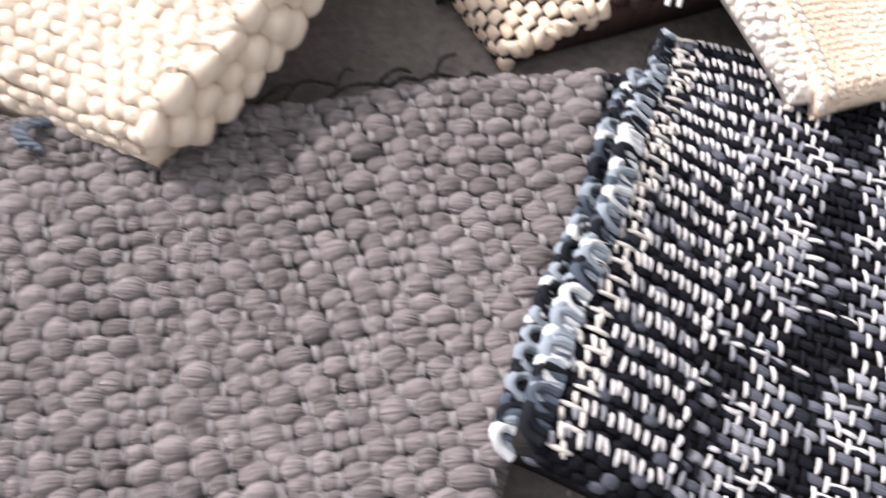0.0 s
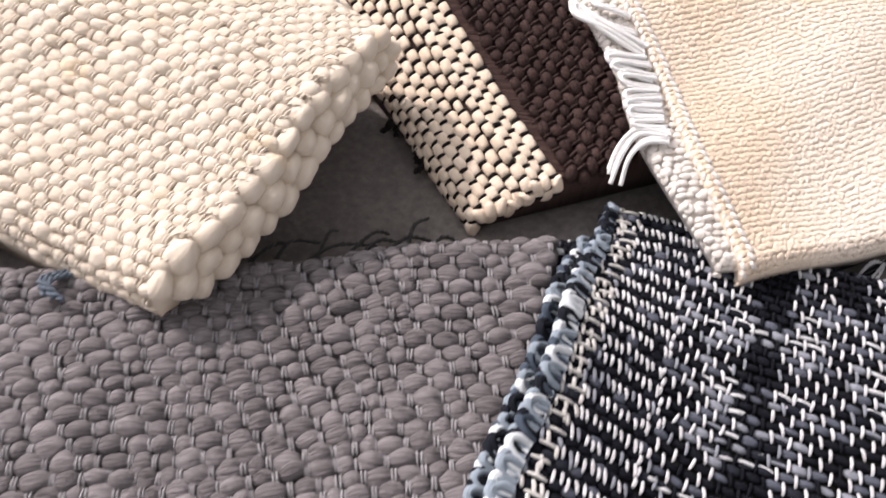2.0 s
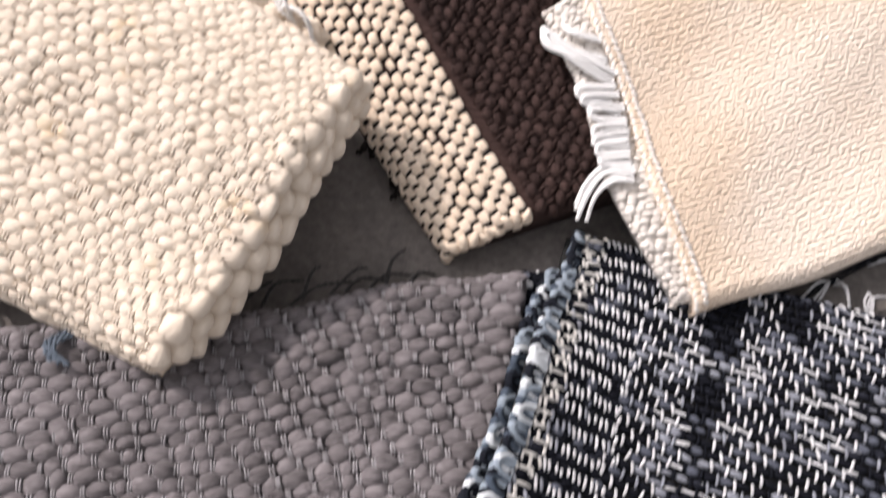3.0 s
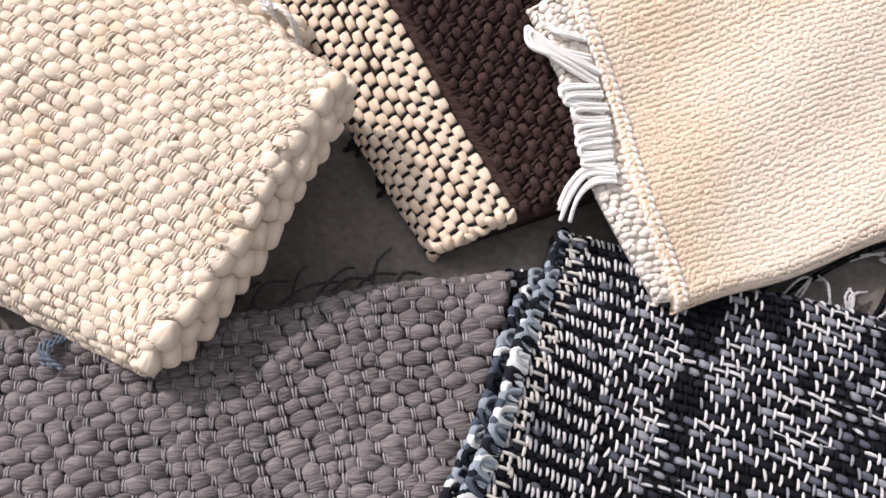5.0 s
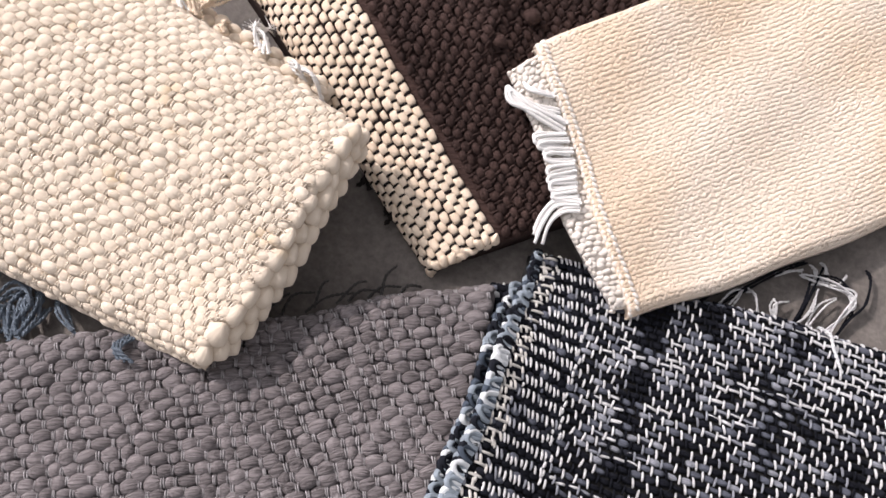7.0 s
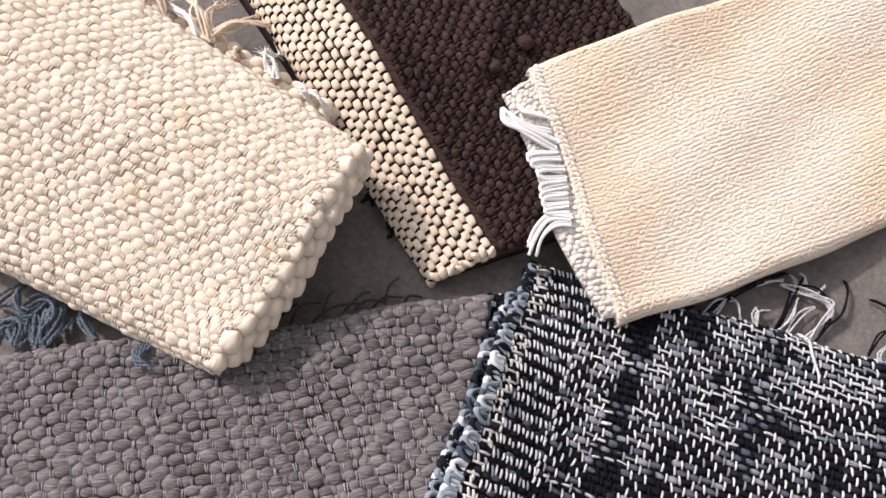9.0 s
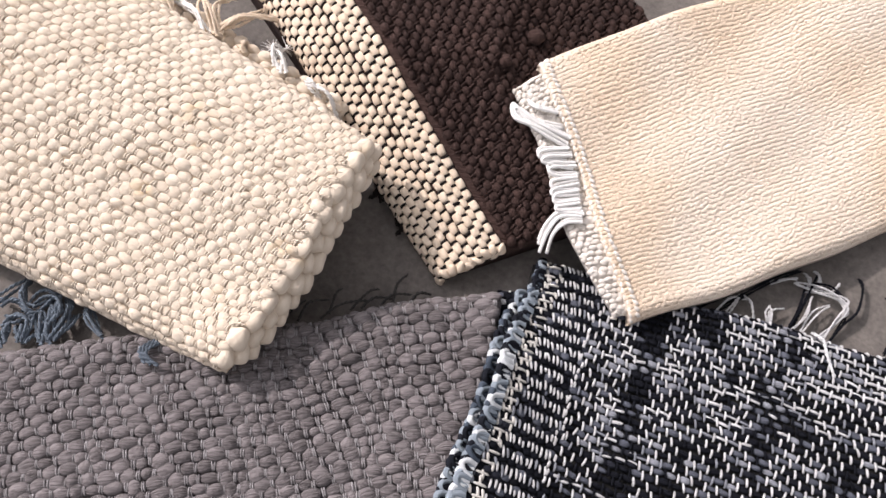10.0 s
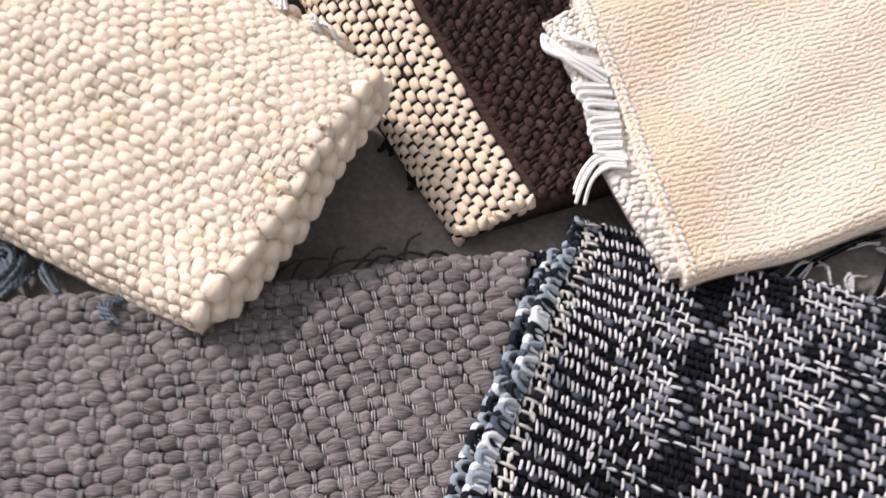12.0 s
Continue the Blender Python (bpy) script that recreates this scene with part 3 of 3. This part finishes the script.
# ---- striped rug: ivory stripe with black ties beside a dark brown field ----
def striped_rug():
    top = thing("striped_rug", "dark brown wool rug with ivory and black stripe", "rug")
    A, B, P = np.array((-0.697, 0.717)), np.array((0.845, 0.535)), np.array((0.1105, 0.3585))
    la, lb = 0.32, 0.232
    sh = Sheet(P, P + A * la, P + B * lb, P + A * la + B * lb, la, lb, z_dark, (0.006, 0, 0.009, 0.006))
    rng = np.random.default_rng(13)
    under_body("body", sh, 0.09, BROWN, top, (-0.002, la), (-0.006, lb + 0.004), 0.0022)
    puffs, ties = plain_weave(sh, 0.0043, 0.0050, (0.0042, 0.0031, 0.0018), (0.0010, 0.0010), (-0.008, la), (-0.018, 0.0500), rng, threads=1, template=BLOCK, lump=0.14, tie_len=0.60, drift=0.002, uneven=0.12, lift=0.5)
    arrays("ivory_stripe", puffs[0], puffs[1], IVORY, top, "ivory stripe of plump cotton", puffs[2], kind="stuff")
    arrays("black_thread", ties[0], ties[1], BLACK_TIE, top, "black threads crossing the ivory stripe", ties[2], kind="stuff")
    puffs, ties = plain_weave(sh, 0.0046, 0.0052, (0.0044, 0.0028, 0.0023), (0.0009, 0.0009), (-0.006, la), (0.0515, lb + 0.008), rng, threads=1, template=MID, lump=0.22, drift=0.002, uneven=0.15, lean=0.15, jitter=0.2)
    arrays("brown_field", puffs[0], puffs[1], BROWN, top, "dark brown wool weft", puffs[2], kind="stuff")
    arrays("brown_thread", ties[0], ties[1], BROWN, top, uvs=ties[2], kind="stuff")
    # plump yarn turning round the end of the stripe
    for k in range(8):
        b = 0.004 + k * 0.0059
        a = np.array([0.0012 + rng.normal(0, 0.0008)])
        da, db, nn = sh.axes(a, np.array([b]))
        c = sh.at(a, np.array([b])) + nn * 0.0008
        fat = rng.uniform(0.75, 1.1)
        v, f, u = stamp(PLUMP, c - da * rng.uniform(-0.001, 0.0022), unit(da + rng.normal(0, 0.5) * db) * 0.0044 * fat, db * 0.0031 * fat, nn * 0.0028)
        arrays("end_loop", v, f, IVORY, top, "plump ivory loop at the end of the stripe", u)
    # wool pills on the field
    for x, y, r in ((0.142, 0.533, 0.0062), (0.124, 0.505, 0.0050)):
        c = np.array([[x, y, float(z_dark(np.array(x), np.array(y))) + 0.003]])
        v, f, u = stamp(FAT, c, np.array([[r, 0.001, 0]]), np.array([[-0.001, r, 0]]), np.array([[0, 0, r * 0.75]]))
        v = v + 0.0013 * np.stack([wobble(v[:, 0], v[:, 1], 420, s) for s in (1, 2, 3)], axis=-1)
        arrays("wool_pill", v, f, BROWN, top, "fuzzy dark brown pill", u)
    # dark loose tufts under the stripe's edge
    for x, y in ((0.073, 0.395), (0.077, 0.390), (0.053, 0.412)):
        for c in range(3):
            strand("loose_tuft", [(x + 0.007, y + 0.006), (x + 0.002 + rng.normal(0, 0.0015), y + 0.002), (x + rng.normal(0, 0.002), y - 0.002 + rng.normal(0, 0.0015))], 0.008, 0.002, 0.003, 0.0019, BLACK_TIE, top, "black loose yarn tuft", taper=0.3)
    return top


# ---- black and white plaid rug ----
INK, CHARCOAL, SLATE, ASH, CHALK = (0.0075, 0.0085, 0.013), (0.020, 0.022, 0.031), (0.105, 0.115, 0.145), (0.27, 0.285, 0.325), (0.68, 0.685, 0.70)


def runs(i, j, si, sj, seed):
    return np.array([noise.noise(Vector((x * si + seed, y * sj, seed * 1.3))) for x, y in zip(i, j)])


def plaid_rug():
    top = thing("plaid_rug", "folded black, grey and white woven plaid rug", "rug")
    sway = lambda u, v: np.concatenate([0.0012 * np.sin(v * 14) * (1 - u), 0.0018 * np.sin(u * 17) * (1 - v)], axis=-1)
    sh = Sheet((0.172, 0.385), (0.531, 0.362), (0.137, 0.182), (0.49, 0.115), 0.36, 0.206, z_plaid, (0.006, 0, 0.006, 0.008), sway)
    rng = np.random.default_rng(14)
    under_body("body", sh, 0.014, DYED, top, (0.0, 0.36), (-0.002, 0.208), 0.0018)
    cols = np.array([INK, CHARCOAL, SLATE, ASH, CHALK])
    weft, warp = [], []

    def ticks(a, b, length, wide, lift, lean, colour, thick=0.0009):
        da, db, n = sh.axes(a, b)
        slant = (lean + rng.normal(0, 0.12, len(a)))[:, None]
        k = length * (1 + rng.normal(0, 0.12, len(a)))
        v = stamp(SLIM, sh.at(a, b) + n * lift, unit(db + slant * da) * k[:, None], unit(da - slant * db) * wide, n * thick, np.full(len(a), 0.9))
        warp.append((*v, np.repeat(colour, len(SLIM[0]), axis=0)))

    # the plaid field
    puffs, ties = plain_weave(sh, 0.0042, 0.0049, (0.0042, 0.0020, 0.0014), (0.00082, 0.0009), (0.052, 0.362), (-0.008, 0.224), rng, threads=1, template=MID, tie_len=0.64, lump=0.2, drift=0.0020, lift=0.9, lean=0.04, skew=0.13)
    i, j = puffs[3], puffs[4]
    near = np.clip((j - 26) / 10, 0, 1) * np.clip((30 - i) / 12, 0, 1)
    v = 0.45 * runs(i, j, 0.11, 0.30, 1.7) + 0.32 * runs(i, 0 * j, 0.24, 1, 3.1) + 0.20 * near + 0.60 * runs(i, j, 0.16, 3.37, 8.7) + 0.30 * runs(i, j, 0.9, 2.3, 4.1) + rng.normal(0, 0.07, len(i)) + 0.16 * np.clip((i - 14) / 16, 0, 1) * np.clip((14 - j) / 8, 0, 1)
    tone = np.digitize(v, [-0.06, 0.00, 0.17, 0.31])
    weft.append((*puffs[:3], np.repeat(cols[np.where(tone == 4, 1, tone)], len(MID[0]), axis=0)))
    # thin white floats lying on the weft
    centre = puffs[0].reshape(-1, len(MID[0]), 3)[tone == 4].mean(axis=1)
    k = len(centre)
    da, db, n = sh.axes(np.full(k, 0.2), np.full(k, 0.1))
    slant = rng.normal(0, 0.10, k)[:, None]
    across = db * rng.normal(0, 0.0006, k)[:, None]
    f = stamp(SLIM, centre + n * 0.0011 + across, unit(da + slant * db) * rng.uniform(0.0034, 0.0054, k)[:, None], unit(db - slant * da) * rng.uniform(0.0008, 0.0012, k)[:, None], n * 0.0009, np.full(k, 0.7))
    warp.append((*f, np.repeat(np.where((rng.random(k) < 0.75)[:, None], CHALK, ASH), len(SLIM[0]), axis=0)))
    i, j = ties[3], ties[4]
    v = 0.8 * runs(i, 0 * j, 0.24, 1, 3.1) + 0.6 * runs(i, j, 0.10, 0.12, 5.5) + 0.4 * runs(i, j, 2.7, 0.25, 2.9) + rng.normal(0, 0.08, len(i)) + 0.2 * np.clip((i - 14) / 16, 0, 1) * np.clip((14 - j) / 8, 0, 1)
    warp.append((*ties[:3], np.repeat(np.where((v > -0.13 + 0.5 * (rng.random(len(i)) < 0.15))[:, None], CHALK, np.where((v > -0.19)[:, None], ASH, INK)), len(SLIM[0]), axis=0)))
    # dark ground of the border, then its ladder of white ticks
    puffs, _ = plain_weave(sh, 0.0030, 0.0048, (0.0036, 0.0026, 0.0014), (0.0006, 0.0009), (0.006, 0.054), (-0.006, 0.222), rng, threads=1, template=MID, lump=0.12)
    d = np.array([INK, INK, INK, INK, INK, INK, INK, CHARCOAL, SLATE])[rng.integers(0, 9, len(puffs[3]))]
    weft.append((*puffs[:3], np.repeat(d, len(MID[0]), axis=0)))
    rows = np.arange(0.003, 0.204, 0.0096)
    a, b = (g.ravel() for g in np.meshgrid(np.arange(0.0225, 0.0505, 0.0031), rows, indexing="ij"))
    keep = rng.random(len(a)) < 0.95
    a, b = a[keep] + rng.normal(0, 0.0004, keep.sum()), b[keep] + rng.normal(0, 0.0005, keep.sum())
    tone = np.where((rng.random(len(a)) < 0.9)[:, None], CHALK, ASH)
    ticks(a, b, 0.0030, 0.00085, 0.0014, 0.22, tone)
    k = rng.random(len(a)) < 0.06
    ticks(a[k] + 0.0018, b[k] + 0.0046, 0.0016, 0.0009, 0.0011, 0.3, np.where((rng.random(k.sum()) < 0.4)[:, None], CHALK, SLATE))
    # chain of ticks closing the ladder, and the mottled strip by the selvage
    b = np.arange(-0.002, 0.206, 0.0048)
    b = b[rng.random(len(b)) < 0.68]
    ticks(0.0525 + rng.normal(0, 0.0011, len(b)), b, 0.0024, 0.0010, 0.0014, -0.1, np.tile(CHALK, (len(b), 1)))
    for a0 in (0.0120, 0.0160, 0.0200):
        b = np.arange(-0.002, 0.206, 0.0052) + rng.normal(0, 0.0007, 41)[: len(np.arange(-0.002, 0.206, 0.0052))]
        k = rng.random(len(b)) < (0.85 if a0 < 0.018 else 0.55)
        b = b[k]
        ticks(a0 + rng.normal(0, 0.0008, len(b)), b, 0.0027, 0.0010, 0.0015, 0.3, np.where((rng.random(len(b)) < 0.8)[:, None], (0.68, 0.665, 0.63), ASH))
    # white weft floats crossing the border
    b = np.arange(0.004, 0.206, 0.0068)
    for bb in b:
        aa = 0.013 + rng.uniform(0, 0.006)
        da, db, n = sh.axes(np.array([aa]), np.array([bb]))
        v = stamp(SLIM, sh.at(np.array([aa]), np.array([bb])) + n * 0.0016, da * 0.0045, db * 0.0009, n * 0.0009, np.array([0.8]))
        warp.append((*v, np.tile((0.68, 0.665, 0.63), (len(v[0]), 1))))
    # lower layer of the fold, showing beyond the selvage
    low = Sheet((0.153, 0.358), (0.180, 0.360), (0.141, 0.290), (0.165, 0.285), 0.03, 0.075, lambda x, y: 0.0095 + 0 * x, (0.003, 0, 0.003, 0))
    under_body("lower_layer", low, 0.008, DYED, top, (0.0, 0.03), (0.0, 0.075), 0.001, "black and white lower layer of the fold")
    puffs, ties = plain_weave(low, 0.0036, 0.0046, (0.0036, 0.0023, 0.0014), (0.0008, 0.0009), (-0.003, 0.03), (-0.003, 0.075), rng, threads=1, template=MID, lift=0.8)
    weft.append((*puffs[:3], np.repeat(cols[rng.choice(5, len(puffs[3]), p=(0.55, 0.2, 0.15, 0.06, 0.04))], len(MID[0]), axis=0)))
    warp.append((*ties[:3], np.repeat(np.where((rng.random(len(ties[3])) < 0.2)[:, None], CHALK, INK), len(SLIM[0]), axis=0)))
    v, f, u, d = merge(weft)
    arrays("weft_yarn", v, f, DYED, top, "black, grey and white weft", u, d, kind="stuff")
    v, f, u, d = merge(warp)
    arrays("warp_thread", v, f, DYED, top, "white and black warp ticks", u, d, kind="stuff")
    # selvage of twisted loops
    blue = np.array([(0.012, 0.014, 0.020), (0.07, 0.09, 0.12), (0.27, 0.32, 0.37), (0.66, 0.70, 0.73)])
    n = 23
    for row in range(2):
        for k in range(n):
            b = 0.001 + (k + 0.5 * row + rng.normal(0, 0.08)) * 0.204 / n
            wide = np.clip(0.65 + b / 0.12, 0, 1.15)
            if row and b < 0.03:
                continue
            p = sh.at(np.array([0.0070 - 0.0085 * row * wide]), np.array([b]))[0]
            da, db, nn = (w[0] for w in sh.axes(np.array([0.010]), np.array([b])))
            p = p + np.array([0, 0, 0.0010 - 0.0040 * row])
            chunks = []
            for s in range(3):
                c = blue[rng.choice(4, p=(0.38, 0.20, 0.24, 0.18))]
                turn = rng.normal(0, 0.25)
                pts = []
                for t in np.linspace(-1.7, 1.7, 6):
                    pts.append(p - da * wide * (0.0060 * np.cos(t) - 0.0020) + db * (0.0042 * np.sin(t + turn) + (s - 1) * 0.0027) + np.array([0, 0, 0.0022 * np.cos(t) + 0.0004 * s + rng.normal(0, 0.0003)]))
                v, f, u = tube(pts, (0.0019 + 0.0003 * rng.random()) * (0.6 + 0.4 * wide), 7, taper=0.2)
                chunks.append((v, f, u, np.tile(c, (len(v), 1))))
            v, f, u, d = merge(chunks)
            arrays("selvage_loop", v, f, DYED, top, "blue-grey, black and white twisted loop", u, d)
    # fringe on the cloth behind the far edge
    black = [
        [(0.290, 0.378), (0.322, 0.401), (0.361, 0.426)],
        [(0.293, 0.382), (0.319, 0.399), (0.352, 0.423)],
        [(0.302, 0.376), (0.341, 0.408), (0.364, 0.423)],
        [(0.354, 0.374), (0.361, 0.391), (0.367, 0.411)],
        [(0.370, 0.415), (0.385, 0.413), (0.395, 0.405), (0.395, 0.392), (0.385, 0.374)],
        [(0.406, 0.427), (0.408, 0.417), (0.403, 0.399), (0.394, 0.388), (0.384, 0.373)],
        [(0.425, 0.416), (0.435, 0.412), (0.443, 0.405)],
        [(0.440, 0.396), (0.431, 0.387), (0.423, 0.372)],
        [(0.357, 0.374), (0.365, 0.395), (0.376, 0.424)],
        [(0.285, 0.373), (0.312, 0.397), (0.345, 0.419)],
    ]
    white = [
        [(0.342, 0.408), (0.361, 0.417)],
        [(0.303, 0.377), (0.311, 0.388), (0.319, 0.393)],
        [(0.312, 0.376), (0.320, 0.393)],
        [(0.323, 0.392), (0.327, 0.390), (0.332, 0.376)],
        [(0.342, 0.375), (0.338, 0.384), (0.342, 0.391)],
        [(0.342, 0.375), (0.341, 0.386), (0.352, 0.391)],
        [(0.359, 0.413), (0.376, 0.408), (0.391, 0.404), (0.392, 0.393), (0.377, 0.374)],
        [(0.369, 0.411), (0.385, 0.409), (0.394, 0.398), (0.388, 0.388), (0.377, 0.373)],
        [(0.357, 0.374), (0.365, 0.387), (0.372, 0.405)],
        [(0.363, 0.374), (0.371, 0.392), (0.384, 0.401)],
        [(0.366, 0.422), (0.369, 0.415)],
        [(0.373, 0.425), (0.378, 0.417)],
        [(0.392, 0.420), (0.385, 0.411)],
        [(0.437, 0.383), (0.428, 0.374), (0.431, 0.366)],
    ]
    for p in black:
        for c in range(2):
            q = [(x + c * rng.normal(0, 0.0012), y + c * rng.normal(0, 0.0012)) for x, y in p]
            strand("fringe_yarn", q, 0.0025, 0.0035, 0.002 + 0.002 * c, 0.0009, DYED, top, "black fringe yarn", dye=INK)
    for p in white:
        for c in range(3 if len(p) > 3 else 2):
            q = [(x + c * rng.normal(0, 0.0012), y + c * rng.normal(0, 0.0012)) for x, y in p]
            strand("fringe_yarn", q, 0.003, 0.004, 0.003 + 0.002 * c, 0.0008, DYED, top, "white fringe yarn", dye=CHALK)
    strand("loose_thread", [(0.368, 0.374), (0.374, 0.369), (0.376, 0.359), (0.382, 0.344)], 0.012, 0.0165, 0.003, 0.0012, DYED, top, "white loose thread", dye=(0.8, 0.82, 0.84))
    return top


# ---- off-white cotton rug ----
def white_rug():
    top = thing("off_white_rug", "folded off-white cotton rug with looped white fringe", "rug")
    def sway(u, v):
        dx = 0.0016 * np.sin(v * 11 + 1) * (1 - u)
        dy = -0.006 * np.sin(np.pi * np.clip(u * 1.3, 0, 1)) * (1 - v) + 0.0012 * np.sin(u * 23) * (1 - u * 0.5)
        return np.concatenate([dx, dy], axis=-1)

    sh = Sheet((0.240, 0.350), (0.542, 0.548), (0.148, 0.511), (0.438, 0.722), 0.36, 0.185, z_white, (0.003, 0, 0.007, 0.007), sway)
    rng = np.random.default_rng(15)
    under_body("body", sh, 0.009, OFFWHITE, top, (0.0, 0.36), (-0.003, 0.188), 0.0001)
    puffs, ties = plain_weave(sh, 0.0020, 0.0029, (0.0020, 0.0017, 0.00042), (0.0012, 0.00048), (0.0, 0.368), (-0.014, 0.198), rng, threads=1, template=MID, lump=0.26, tie_len=0.50, drift=0.003, uneven=0.15, jitter=0.30, lift=0.25, lean=-0.15, skew=0.3)
    arrays("weft_yarn", puffs[0], puffs[1], OFFWHITE, top, "fine off-white cotton weave", puffs[2], kind="stuff")
    arrays("warp_thread", ties[0], ties[1], OFFWHITE, top, uvs=ties[2], kind="stuff")
    # lower layer reaching out beyond the hem
    z_low = lambda x, y: z_white(x, y) - 0.0045
    slack = lambda u, v: np.concatenate([-0.009 * np.sin(np.pi * np.clip(v * 1.5, 0, 1)) * (1 - u), 0 * u], axis=-1)
    low = Sheet((0.231, 0.3535), (0.254, 0.362), (0.134, 0.487), (0.158, 0.5125), 0.034, 0.155, z_low, (0.003, 0, 0.004, 0.003), slack)
    under_body("lower_layer", low, 0.006, PALE, top, (0.0, 0.034), (0.0, 0.155), 0.001, "off-white lower layer of the fold")
    puffs, ties = plain_weave(low, 0.0026, 0.0032, (0.0028, 0.0020, 0.0010), (0.0009, 0.0009), (-0.009, 0.036), (-0.004, 0.160), rng, threads=1, template=MID, lump=0.28, uneven=0.3, lift=0.5, jitter=0.35)
    arrays("lower_weave", puffs[0], puffs[1], PALE, top, "off-white weave of the lower layer", puffs[2], kind="stuff")
    # braided hem down the edge
    for row in range(2):
        b = np.arange(0.0, 0.186, 0.0040) + 0.002 * row
        a = np.full(len(b), 0.0010 + 0.0045 * row) + rng.normal(0, 0.0003, len(b))
        da, db, n = sh.axes(a, b)
        slant = 0.5 - row
        v = stamp(MID, sh.at(a, b) + np.array([0, 0, 0.0006 - 0.0012 * (1 - row)]), unit(db + slant * da) * 0.0024, unit(da - slant * db) * 0.0014, n * 0.0011)
        arrays("hem_braid", *v[:2], PALE, top, "braided off-white hem", v[2], kind="stuff")
    loops = [
        [(0.177, 0.460), (0.157, 0.462), (0.139, 0.463), (0.135, 0.472), (0.149, 0.466), (0.172, 0.469)],
        [(0.178, 0.463), (0.155, 0.465), (0.137, 0.471), (0.140, 0.466), (0.160, 0.459), (0.178, 0.457)],
        [(0.178, 0.455), (0.160, 0.447), (0.161, 0.442), (0.179, 0.446)],
        [(0.181, 0.452), (0.164, 0.444), (0.163, 0.440), (0.183, 0.443)],
        [(0.185, 0.446), (0.167, 0.438), (0.171, 0.434), (0.187, 0.440)],
        [(0.188, 0.439), (0.172, 0.429), (0.174, 0.424), (0.190, 0.431)],
        [(0.189, 0.434), (0.173, 0.425), (0.175, 0.420), (0.191, 0.427)],
        [(0.190, 0.428), (0.175, 0.420), (0.177, 0.416), (0.192, 0.423)],
        [(0.192, 0.421), (0.177, 0.413), (0.181, 0.411), (0.194, 0.417)],
        [(0.195, 0.411), (0.181, 0.407), (0.175, 0.397), (0.173, 0.386)],
        [(0.196, 0.408), (0.185, 0.404), (0.179, 0.396), (0.178, 0.386)],
        [(0.196, 0.413), (0.180, 0.410), (0.173, 0.401), (0.171, 0.392)],
        [(0.166, 0.478), (0.152, 0.476), (0.145, 0.480)],
    ]
    for k, p in enumerate(loops):
        for c in range(2):
            q = np.array([(x + rng.normal(0, 0.0004) + 0.0004 * c, y + rng.normal(0, 0.0004) - 0.0023 * c) for x, y in p])
            z = np.array([float(z_white(x, y)) for x, y in q])
            drop = 0.012 if k in (9, 10, 11) else 0.001
            mid = np.sin(np.linspace(0, np.pi, len(q)))
            pts = np.column_stack([q, z - 0.002 + 0.002 * mid - drop * np.linspace(0, 1, len(q)) ** 2 + 0.0008 * c])
            v, f, u = tube(pts, 0.0012, 8)
            arrays("fringe_loop", v, f, WHITE_LOOP, top, "bleached white loop of fringe yarn", u)
    return top


grey_rug()
striped_rug()
cream_rug()
plaid_rug()
white_rug()
